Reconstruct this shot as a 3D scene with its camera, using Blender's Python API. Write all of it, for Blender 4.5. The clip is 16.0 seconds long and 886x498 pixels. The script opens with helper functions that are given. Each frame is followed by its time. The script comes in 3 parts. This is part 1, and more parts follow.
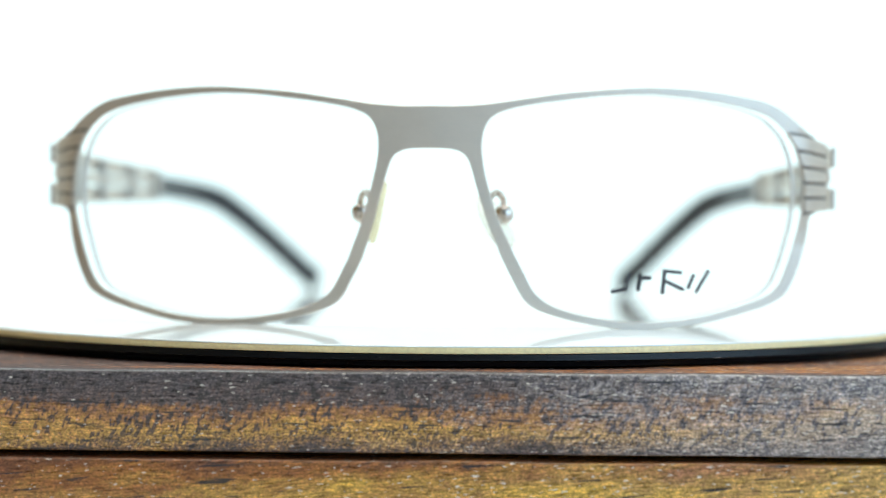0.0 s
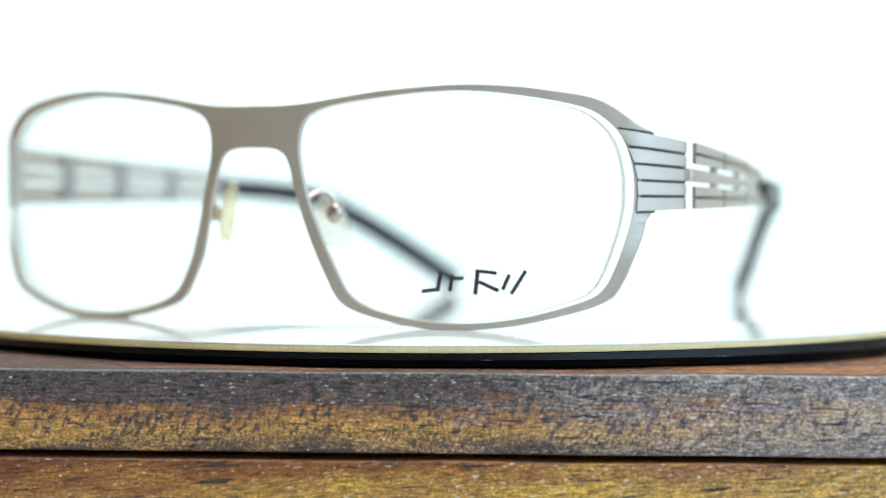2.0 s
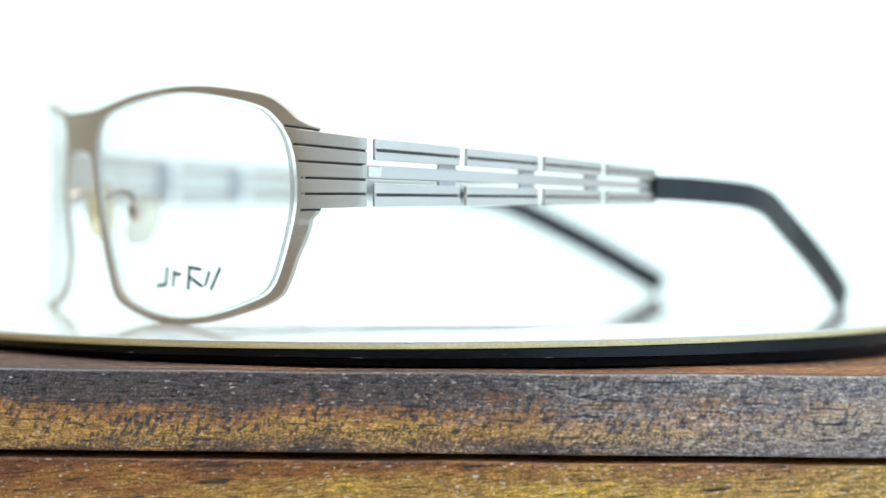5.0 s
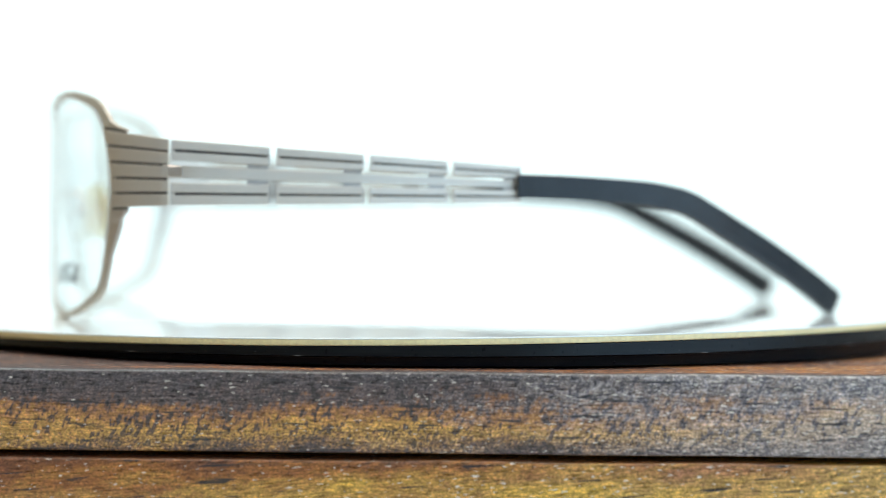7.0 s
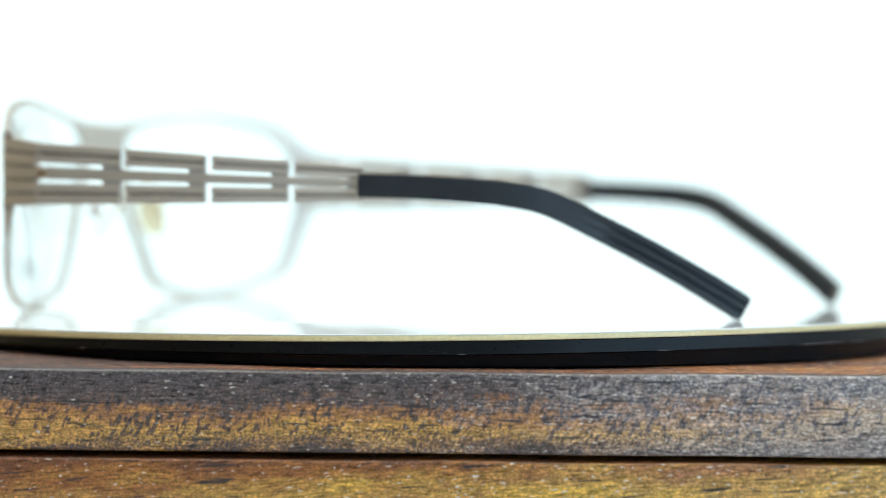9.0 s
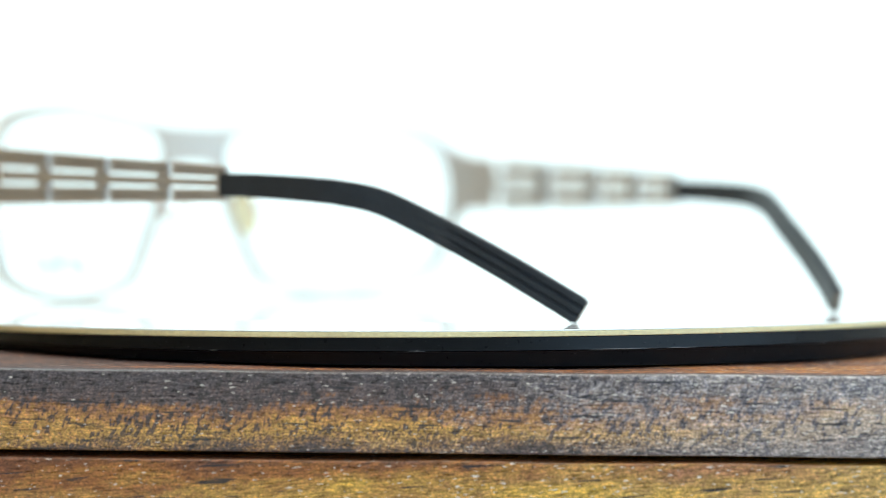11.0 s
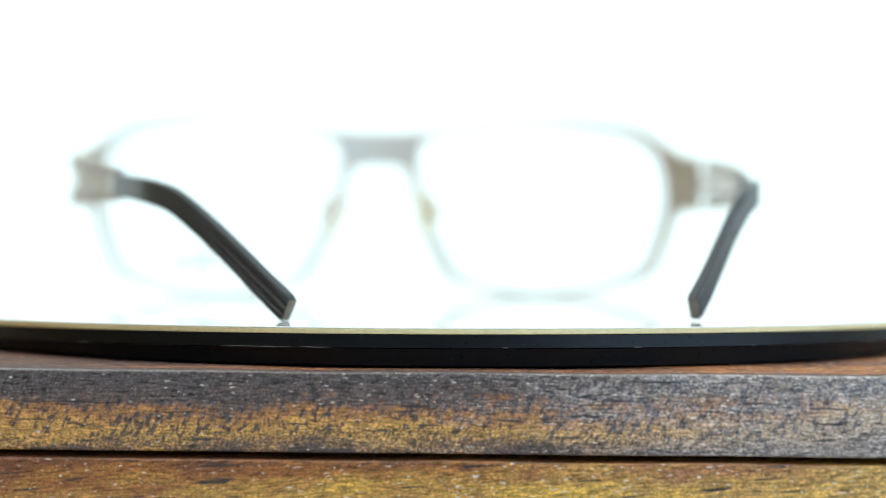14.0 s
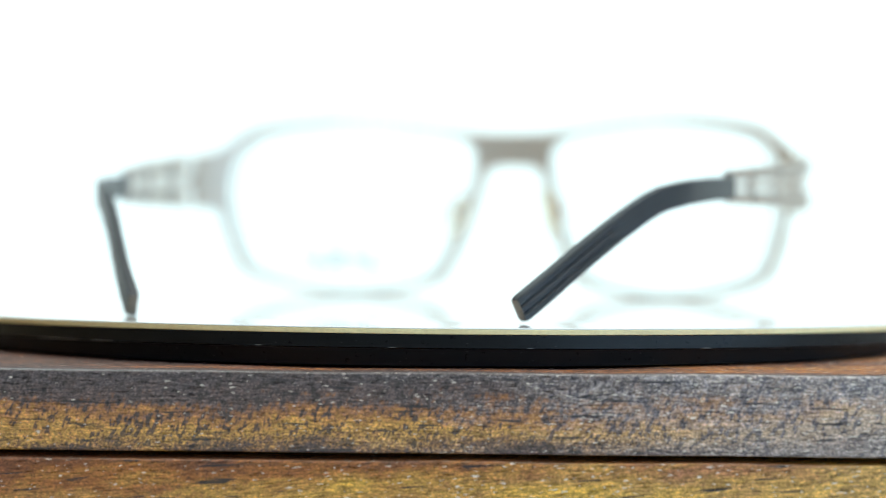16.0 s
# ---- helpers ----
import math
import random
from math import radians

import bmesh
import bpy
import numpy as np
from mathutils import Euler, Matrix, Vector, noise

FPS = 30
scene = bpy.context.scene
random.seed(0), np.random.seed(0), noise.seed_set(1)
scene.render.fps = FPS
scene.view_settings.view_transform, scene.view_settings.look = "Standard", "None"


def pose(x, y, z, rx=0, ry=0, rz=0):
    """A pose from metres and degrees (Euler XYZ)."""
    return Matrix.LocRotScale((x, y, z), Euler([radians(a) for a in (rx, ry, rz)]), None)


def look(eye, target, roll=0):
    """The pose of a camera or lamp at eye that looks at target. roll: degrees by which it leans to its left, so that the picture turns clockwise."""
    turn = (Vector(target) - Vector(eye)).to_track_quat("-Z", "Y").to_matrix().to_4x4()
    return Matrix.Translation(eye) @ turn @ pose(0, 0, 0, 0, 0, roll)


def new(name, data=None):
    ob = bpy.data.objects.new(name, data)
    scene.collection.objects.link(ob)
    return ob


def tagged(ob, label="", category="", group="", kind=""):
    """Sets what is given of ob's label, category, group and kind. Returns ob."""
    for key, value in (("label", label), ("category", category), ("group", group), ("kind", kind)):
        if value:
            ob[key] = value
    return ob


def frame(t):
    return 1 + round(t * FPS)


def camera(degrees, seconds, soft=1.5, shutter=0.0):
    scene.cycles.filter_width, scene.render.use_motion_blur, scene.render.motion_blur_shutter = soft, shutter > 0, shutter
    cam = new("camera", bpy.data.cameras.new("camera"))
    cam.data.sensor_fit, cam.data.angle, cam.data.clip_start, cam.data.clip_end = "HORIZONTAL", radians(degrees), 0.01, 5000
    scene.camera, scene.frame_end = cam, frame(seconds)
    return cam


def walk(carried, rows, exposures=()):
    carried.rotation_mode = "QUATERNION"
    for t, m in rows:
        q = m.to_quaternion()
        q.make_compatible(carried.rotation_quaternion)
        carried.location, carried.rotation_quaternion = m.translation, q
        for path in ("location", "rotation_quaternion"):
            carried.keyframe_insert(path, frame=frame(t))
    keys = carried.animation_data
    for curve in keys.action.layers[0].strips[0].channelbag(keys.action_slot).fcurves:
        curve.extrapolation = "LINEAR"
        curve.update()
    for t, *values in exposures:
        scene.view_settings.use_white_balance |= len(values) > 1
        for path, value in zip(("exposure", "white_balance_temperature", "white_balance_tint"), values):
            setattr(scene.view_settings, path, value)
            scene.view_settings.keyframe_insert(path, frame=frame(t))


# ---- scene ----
K = 0.0009          # one drawing unit of 0.9 mm, in metres
EYE_Z = 60 * K      # height of the lens over the table
cam = camera(20.76, 16.0, soft=1.0)
cam.data.dof.use_dof = True
cam.data.dof.focus_distance = 0.398
cam.data.dof.aperture_fstop = 8.3
EYE = pose(0.58 * K, -550 * K, EYE_Z, 90 - 0.929, 0, 0) @ pose(0, 0, 0, 0, 0, 0.399)
walk(cam, [(0.0, EYE), (16.0, EYE)],
     exposures=[(0.0, 0.22), (9.2, 0.22), (11.3, 0.40), (13.6, 0.40), (14.3, 0.22), (16.0, 0.22)])

# the steady turn of the turntable: seconds, degrees
TURN = [(0.0, 0.0), (0.5, -5.7), (1.0, -11.6), (1.5, -17.55), (2.0, -23.5), (2.5, -29.45), (3.0, -35.55), (3.5, -41.6),
        (4.0, -47.65), (4.2, -50.05), (5.2, -62.0), (6.3, -75.15), (6.5, -77.5), (7.0, -83.5), (7.5, -89.5), (8.0, -95.6),
        (8.5, -101.75), (9.0, -107.9), (9.2, -110.3), (10.2, -122.4), (11.3, -135.8), (11.5, -138.3), (12.0, -144.3), (12.5, -150.2),
        (13.0, -156.0), (13.5, -161.95), (14.0, -167.75), (14.5, -173.7), (15.0, -179.5), (15.5, -185.35), (16.0, -191.4)]

# ---------------------------------------------------------------- light
world = bpy.data.worlds.new("world")
scene.world = world
world.use_nodes = True
world.node_tree.nodes["Background"].inputs[0].default_value = (0.9, 0.95, 1.0, 1)
world.node_tree.nodes["Background"].inputs[1].default_value = 0.3


def area(name, eye, target, w, h, watts, colour):
    d = bpy.data.lights.new(name, "AREA")
    d.shape, d.size, d.size_y, d.energy, d.color = "RECTANGLE", w, h, watts, colour
    ob = new(name, d)
    ob.matrix_world = look(eye, target)
    return ob


area("window_light", (0.64, -0.56, 0.33), (0.0, -0.05, 0.03), 0.9, 0.55, 4.7, (0.45, 0.72, 1.0))
# added overhead fill, not a known source, to brighten things from above
area("ceiling_softbox", (-0.05, -0.10, 0.95), (0.0, -0.05, 0.0), 0.7, 0.7, 4.7, (1.0, 0.94, 0.87))


# ---------------------------------------------------------------- materials
def material(name):
    m = bpy.data.materials.new(name)
    m.use_nodes = True
    return m, m.node_tree, m.node_tree.nodes["Principled BSDF"]


def node(nt, kind, **inputs):
    n = nt.nodes.new(kind)
    for k, v in inputs.items():
        n.inputs[k.replace("_", " ")].default_value = v
    return n


def coords(nt, scale):
    tc = nt.nodes.new("ShaderNodeTexCoord")
    mp = node(nt, "ShaderNodeMapping", Scale=scale)
    nt.links.new(tc.outputs["Object"], mp.inputs["Vector"])
    return mp.outputs[0]


def noise_tex(nt, vec, scale, detail=4.0, rough=0.55):
    n = node(nt, "ShaderNodeTexNoise", Scale=scale, Detail=detail, Roughness=rough)
    nt.links.new(vec, n.inputs["Vector"])
    return n.outputs["Fac"]


def ramp(nt, fac, stops):
    r = nt.nodes.new("ShaderNodeValToRGB")
    els = r.color_ramp.elements
    while len(els) < len(stops):
        els.new(0.5)
    for e, (p, c) in zip(els, stops):
        e.position = p
        e.color = (*c, 1) if len(c) == 3 else c
    nt.links.new(fac, r.inputs[0])
    return r.outputs[0]


def mix(nt, fac, a, b, mode="MIX"):
    n = nt.nodes.new("ShaderNodeMixRGB")
    n.blend_type = mode
    for i, v in enumerate((fac, a, b)):
        if hasattr(v, "links"):
            nt.links.new(v, n.inputs[i])
        else:
            n.inputs[i].default_value = v if i == 0 else (*v, 1)
    return n.outputs[0]


def bump(nt, bsdf, height, strength, distance):
    b = node(nt, "ShaderNodeBump", Strength=strength, Distance=distance)
    nt.links.new(height, b.inputs["Height"])
    nt.links.new(b.outputs[0], bsdf.inputs["Normal"])


def grey(v):
    return (v, v, v)


def surface(name, colour, rough, metal=0.0, var=0.12, scale=400, bump_mm=0.0, stretch=(1, 1, 1), spec=0.5):
    m, nt, b = material(name)
    v = coords(nt, stretch)
    fine = noise_tex(nt, v, scale)
    wide = noise_tex(nt, v, scale / 14, 2.0)
    dark = tuple(c * (1 - var) for c in colour)
    lite = tuple(min(1, c * (1 + var)) for c in colour)
    c1 = ramp(nt, fine, [(0.3, dark), (0.7, lite)])
    c2 = ramp(nt, wide, [(0.3, grey(1 - var)), (0.7, grey(1.0))])
    nt.links.new(mix(nt, 1.0, c1, c2, "MULTIPLY"), b.inputs["Base Color"])
    nt.links.new(ramp(nt, fine, [(0.2, grey(rough * 0.85)), (0.8, grey(min(1, rough * 1.2)))]), b.inputs["Roughness"])
    b.inputs["Metallic"].default_value = metal
    b.inputs["Specular IOR Level"].default_value = spec
    if bump_mm:
        bump(nt, b, fine, 0.6, bump_mm / 1000)
    return m


METAL = surface("satin_metal", (0.65, 0.595, 0.525), 0.56, 1.0, 0.05, 5000, 0.004, (0.25, 0.25, 1))
# near-black, so that the grooves carry their shade as colour
GROOVE_SHADE = surface("groove_shade_metal", (0.09, 0.085, 0.085), 0.5, 0.6, 0.15, 3000)
SCREW = surface("screw_metal", (0.62, 0.54, 0.48), 0.22, 1.0, 0.06, 4000)
RUBBER = surface("black_acetate", (0.022, 0.027, 0.033), 0.36, 0.0, 0.25, 2500, 0.01, spec=0.4)
TIP_END = surface("worn_tip_end", (0.17, 0.14, 0.11), 0.45, 0.0, 0.3, 2500, 0.02)
WHITE_TOP = surface("white_gloss_top", (0.80, 0.82, 0.80), 0.03, 0.0, 0.01, 60)
CREAM = surface("cream_edge", (0.93, 0.76, 0.40), 0.45, 0.0, 0.10, 1500, 0.02, (1, 1, 1))
SCUFF = surface("pale_scuff", (0.30, 0.29, 0.28), 0.6, 0.0, 0.3, 3000)
INK = surface("dark_print", (0.03, 0.03, 0.035), 0.5, 0.0, 0.1, 2000)
# wall colours picked to warm and dim what the metal reflects
TAN = surface("tan_wall_paint", (0.36, 0.24, 0.11), 0.7, 0.0, 0.05, 40)
DIM = surface("grey_wall_paint", (0.42, 0.42, 0.42), 0.7, 0.0, 0.05, 40)
# a darker metal: shade put into the colour of webs and plate ends
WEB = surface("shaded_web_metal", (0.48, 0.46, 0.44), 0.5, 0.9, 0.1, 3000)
PAINT = surface("white_paint", (0.80, 0.80, 0.79), 0.7, 0.0, 0.03, 40)
TABLE = surface("white_table", (0.78, 0.78, 0.77), 0.5, 0.0, 0.03, 60)


def black_body():
    m, nt, b = material("black_gloss_rim")
    v = coords(nt, (1, 1, 1))
    fine = noise_tex(nt, v, 900, 6)
    specks = noise_tex(nt, coords(nt, (1, 1, 2.5)), 1400, 2)
    c = ramp(nt, specks, [(0.70, (0.006, 0.007, 0.008)), (0.78, (0.07, 0.07, 0.07))])
    nt.links.new(c, b.inputs["Base Color"])
    nt.links.new(ramp(nt, fine, [(0.3, grey(0.26)), (0.7, grey(0.40))]), b.inputs["Roughness"])
    b.inputs["Specular IOR Level"].default_value = 0.18
    bump(nt, b, fine, 0.3, 0.00003)
    return m


def clear_mix(name, tint, colour, share, gloss):
    """Thin clear plastic: mostly see-through, with a tinted body and a gloss."""
    m, nt, b = material(name)
    b.inputs["Base Color"].default_value = (*colour, 1)
    b.inputs["Roughness"].default_value = gloss
    t = nt.nodes.new("ShaderNodeBsdfTransparent")
    t.inputs[0].default_value = (*tint, 1)
    f = node(nt, "ShaderNodeMapRange", To_Min=share, To_Max=min(1.0, share + 0.35))
    nt.links.new(noise_tex(nt, coords(nt, (1, 1, 1)), 500), f.inputs[0])
    mx = nt.nodes.new("ShaderNodeMixShader")
    nt.links.new(f.outputs[0], mx.inputs[0])
    nt.links.new(t.outputs[0], mx.inputs[1])
    nt.links.new(b.outputs[0], mx.inputs[2])
    nt.links.new(mx.outputs[0], nt.nodes["Material Output"].inputs[0])
    return m


def lens_glass():
    m, nt, b = material("clear_lens")
    nt.nodes.remove(b)
    out = nt.nodes["Material Output"]
    t = nt.nodes.new("ShaderNodeBsdfTransparent")
    t.inputs[0].default_value = (0.988, 0.996, 0.997, 1)
    g = nt.nodes.new("ShaderNodeBsdfGlossy")
    g.inputs["Roughness"].default_value = 0.02
    lw = nt.nodes.new("ShaderNodeLayerWeight")
    lw.inputs[0].default_value = 0.5
    f = nt.nodes.new("ShaderNodeMath")
    f.operation = "POWER"
    nt.links.new(lw.outputs["Facing"], f.inputs[0])
    f.inputs[1].default_value = 4.0
    mx = nt.nodes.new("ShaderNodeMixShader")
    nt.links.new(f.outputs[0], mx.inputs[0])
    nt.links.new(t.outputs[0], mx.inputs[1])
    nt.links.new(g.outputs[0], mx.inputs[2])
    nt.links.new(mx.outputs[0], out.inputs[0])
    return m


def math_node(nt, op, a, b=0.0, c=0.0):
    n = nt.nodes.new("ShaderNodeMath")
    n.operation = op
    for i, v in enumerate((a, b, c)):
        if hasattr(v, "links"):
            nt.links.new(v, n.inputs[i])
        else:
            n.inputs[i].default_value = v
    return n.outputs[0]


def wood(name, stops, height, x_fade, flip, seed, tilt, blotch, paled, pore):
    """Oiled hardwood: wavy colour bands along the board, slanting dark blotches, fine speckle, cream flecks, open dark
    pores, a pale sheen painted in towards one end and a dry, unvarnished upper face."""
    m, nt, b = material(name)
    tc = nt.nodes.new("ShaderNodeTexCoord")
    turned = node(nt, "ShaderNodeMapping", Rotation=(0, radians(tilt), 0))
    nt.links.new(tc.outputs["Object"], turned.inputs["Vector"])
    slant = node(nt, "ShaderNodeMapping", Rotation=(0, radians(-26), 0))
    nt.links.new(tc.outputs["Object"], slant.inputs["Vector"])

    def place(scale, off=0.0, base=turned):
        mp = node(nt, "ShaderNodeMapping", Scale=scale, Location=(seed + off, seed * 0.7 - off, off))
        nt.links.new(base.outputs[0], mp.inputs["Vector"])
        return mp.outputs[0]

    def centred(fac, amount):
        return math_node(nt, "MULTIPLY_ADD", fac, amount, -amount / 2)

    def clamped(fac, top=1.0):
        c = nt.nodes.new("ShaderNodeClamp")
        nt.links.new(fac, c.inputs[0])
        c.inputs["Max"].default_value = top
        return c.outputs[0]
    sep = nt.nodes.new("ShaderNodeSeparateXYZ")
    nt.links.new(tc.outputs["Object"], sep.inputs[0])
    wide = noise_tex(nt, place((0.22, 1, 1)), 75, 3.0, 0.6)
    mottle = noise_tex(nt, place((0.20, 1, 1), 0.3), 420, 4.0, 0.65)
    blots = noise_tex(nt, place((1.0, 1, 0.55), 0.9, slant), 1450, 2.5, 0.55)
    where = noise_tex(nt, place((0.5, 1, 1.0), 2.1), 130, 2.0, 0.5)
    grain = noise_tex(nt, place((0.55, 1, 1), 1.7), 3600, 3.0, 0.7)
    fleck = noise_tex(nt, place((0.16, 1, 1.25), 0.5), 2300, 2.0, 0.55)
    pores = noise_tex(nt, place((0.11, 1, 1.35), 0.7), 900, 2.0, 0.5)
    dashes = noise_tex(nt, place((0.26, 1, 1.2), 1.3), 2600, 1.5, 0.5)
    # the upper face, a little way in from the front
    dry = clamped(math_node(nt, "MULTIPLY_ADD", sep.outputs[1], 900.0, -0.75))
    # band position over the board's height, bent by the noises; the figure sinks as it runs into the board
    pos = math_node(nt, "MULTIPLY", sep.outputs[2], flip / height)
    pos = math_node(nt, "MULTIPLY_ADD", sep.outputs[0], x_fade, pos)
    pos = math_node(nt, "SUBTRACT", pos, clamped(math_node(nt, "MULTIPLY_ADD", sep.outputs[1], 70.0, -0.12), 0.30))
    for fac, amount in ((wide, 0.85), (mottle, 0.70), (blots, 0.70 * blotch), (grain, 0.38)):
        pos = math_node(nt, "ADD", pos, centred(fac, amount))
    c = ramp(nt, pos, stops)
    # dark blotches, thicker in some stretches than in others
    spots = math_node(nt, "ADD", blots, centred(where, 0.35))
    c = mix(nt, ramp(nt, spots, [(0.555, grey(0)), (0.60, grey(0.85 * blotch))]), c, (0.050, 0.037, 0.034))
    # pale sheen put into the colour, towards one end of the board
    patch = math_node(nt, "MULTIPLY_ADD", sep.outputs[0], 12.0, centred(mottle, 1.5))
    patch = math_node(nt, "ADD", patch, centred(grain, 0.9))
    patch = ramp(nt, patch, [(0.0, grey(0.0)), (0.75, grey(paled))])
    patch = math_node(nt, "MULTIPLY", patch, math_node(nt, "SUBTRACT", 1.0, dry))
    pale = ramp(nt, blots, [(0.38, (0.44, 0.37, 0.33)), (0.52, (0.36, 0.31, 0.295)), (0.64, (0.19, 0.17, 0.19))])
    c = mix(nt, patch, c, pale)
    c = mix(nt, 1.0, c, ramp(nt, grain, [(0.35, grey(0.42)), (0.50, grey(1.0)), (0.65, grey(1.9))]), "MULTIPLY")
    c = mix(nt, 1.0, c, ramp(nt, fleck, [(0.34, grey(0.55)), (0.50, grey(1.0)), (0.66, grey(1.5))]), "MULTIPLY")
    c = mix(nt, ramp(nt, pores, [(0.625, grey(0)), (0.665, grey(pore))]), c, (0.020, 0.019, 0.024))
    # cream flecks thicken towards that end, where they stand in for glints
    streak = math_node(nt, "MULTIPLY_ADD", sep.outputs[0], 0.75 * paled, dashes)
    c = mix(nt, ramp(nt, streak, [(0.678, grey(0)), (0.70, grey(0.9))]), c, (0.80, 0.70, 0.58))
    c = mix(nt, dry, c, mix(nt, 1.0, c, (1.0, 0.84, 0.76), "MULTIPLY"))
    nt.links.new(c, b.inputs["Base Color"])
    nt.links.new(mix(nt, dry, ramp(nt, fleck, [(0.3, grey(0.24)), (0.7, grey(0.46))]), (0.75, 0.75, 0.75)), b.inputs["Roughness"])
    b.inputs["Specular IOR Level"].default_value = 0.4
    nt.links.new(math_node(nt, "MULTIPLY_ADD", dry, -0.45, 0.45), b.inputs["Coat Weight"])
    b.inputs["Coat Roughness"].default_value = 0.16
    h = mix(nt, 0.5, mix(nt, 0.5, fleck, dashes), mix(nt, 0.6, blots, grain))
    bump(nt, b, h, 1.0, 0.00026)
    return m


def backdrop_glow():
    m, nt, b = material("glowing_backdrop")
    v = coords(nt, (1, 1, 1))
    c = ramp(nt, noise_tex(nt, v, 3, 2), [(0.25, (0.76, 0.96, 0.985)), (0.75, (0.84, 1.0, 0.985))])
    # near-black base; the backdrop's brightness is its own emission, not lamp light
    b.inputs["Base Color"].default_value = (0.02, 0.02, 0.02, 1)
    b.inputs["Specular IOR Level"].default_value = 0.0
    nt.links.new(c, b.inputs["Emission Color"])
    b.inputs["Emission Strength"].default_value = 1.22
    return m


BLACK = black_body()
PAD = clear_mix("clear_pad_plastic", (0.965, 0.955, 0.92), (0.86, 0.79, 0.66), 0.07, 0.12)
PAD_YELLOW = clear_mix("yellow_pad_plastic", (0.96, 0.92, 0.78), (0.92, 0.80, 0.58), 0.17, 0.15)
LENS = lens_glass()
LENS_EDGE = clear_mix("ground_lens_edge", (0.99, 0.99, 0.985), (0.74, 0.73, 0.70), 0.34, 0.3)
GLOW = backdrop_glow()
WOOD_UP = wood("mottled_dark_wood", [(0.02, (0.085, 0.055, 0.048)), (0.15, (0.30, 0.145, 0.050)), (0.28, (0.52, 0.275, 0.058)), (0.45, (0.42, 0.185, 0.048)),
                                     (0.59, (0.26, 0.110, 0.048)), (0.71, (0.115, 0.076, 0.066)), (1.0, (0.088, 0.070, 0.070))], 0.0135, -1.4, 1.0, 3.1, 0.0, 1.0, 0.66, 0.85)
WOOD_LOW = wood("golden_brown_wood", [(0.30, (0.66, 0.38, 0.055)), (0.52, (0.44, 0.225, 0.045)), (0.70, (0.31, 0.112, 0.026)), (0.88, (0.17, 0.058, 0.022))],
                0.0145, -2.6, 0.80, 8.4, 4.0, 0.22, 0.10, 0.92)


# ---------------------------------------------------------------- mesh tools
def finish(bm, angle=35):
    bmesh.ops.recalc_face_normals(bm, faces=bm.faces)
    for f in bm.faces:
        f.smooth = True
    lim = radians(angle)
    for e in bm.edges:
        if len(e.link_faces) == 2:
            e.smooth = e.calc_face_angle(0) < lim


def part(name, bm, mat, parent=None, label="", scale=K, angle=35):
    """Links a bmesh, drawn in units, as one mesh object under a thing or a part."""
    finish(bm, angle)
    me = bpy.data.meshes.new(name)
    bmesh.ops.scale(bm, vec=(scale, scale, scale), verts=bm.verts)
    bm.to_mesh(me)
    bm.free()
    for m in (mat if isinstance(mat, (list, tuple)) else [mat]):
        me.materials.append(m)
    ob = new(name, me)
    ob.parent = parent
    if label:
        tagged(ob, label)
    return ob


def spline(pts, n, closed=False):
    """Catmull-Rom through pts; n samples a span."""
    out, c = [], len(pts)
    for i in range(c if closed else c - 1):
        p = [pts[(i + j) % c] if closed else pts[min(max(i + j, 0), c - 1)] for j in (-1, 0, 1, 2)]
        for k in range(n):
            t = k / n
            out.append(tuple(0.5 * (2 * b + (c2 - a) * t + (2 * a - 5 * b + 4 * c2 - d) * t * t + (3 * b - a - 3 * c2 + d) * t ** 3)
                             for a, b, c2, d in zip(*p)))
    if not closed:
        out.append(tuple(pts[-1]))
    return out


def loft(rings, bm=None, caps=True):
    """Skins closed rings of equal count."""
    bm = bm or bmesh.new()
    vs = [[bm.verts.new(p) for p in r] for r in rings]
    n = len(rings[0])
    for a, b in zip(vs, vs[1:]):
        for i in range(n):
            bm.faces.new((a[i], a[(i + 1) % n], b[(i + 1) % n], b[i]))
    if caps:
        bm.faces.new(vs[0][::-1])
        bm.faces.new(vs[-1])
    return bm


def bevelled(o0, o1, z0, z1, b):
    return [(o0 + b, z0), (o1 - b, z0), (o1, z0 + b), (o1, z1 - b), (o1 - b, z1), (o0 + b, z1), (o0, z1 - b), (o0, z0 + b)]


def along(path, t0, t1, n, section, side=1):
    """Sweeps section(t) -> [(outward, height)] along a plan curve path(t) -> (x, y); the ends are eased."""
    rings = []
    for i in range(n + 1):
        t = t0 + (t1 - t0) * i / n
        x, y = path(t)
        xa, ya = path(t - 0.004)
        xb, yb = path(t + 0.004)
        d = math.hypot(xb - xa, yb - ya)
        nx, ny = (yb - ya) / d, -(xb - xa) / d
        rings.append([(side * (x + nx * o), y + ny * o, z) for o, z in section(t)])
    return rings


def curve_of(pts):
    """Plan curve with t from 0 to 1 over the points' own length."""
    s = spline(pts, 16)
    acc = [0.0]
    for a, b in zip(s, s[1:]):
        acc.append(acc[-1] + math.dist(a, b))

    def at(t):
        want = t * acc[-1]
        if want <= 0:
            k = want / max(acc[1], 1e-9)
            return tuple(a + (b - a) * k for a, b in zip(s[0], s[1]))
        for i in range(1, len(acc)):
            if want <= acc[i] or i == len(acc) - 1:
                k = (want - acc[i - 1]) / max(acc[i] - acc[i - 1], 1e-9)
                return tuple(a + (b - a) * k for a, b in zip(s[i - 1], s[i]))
    return at


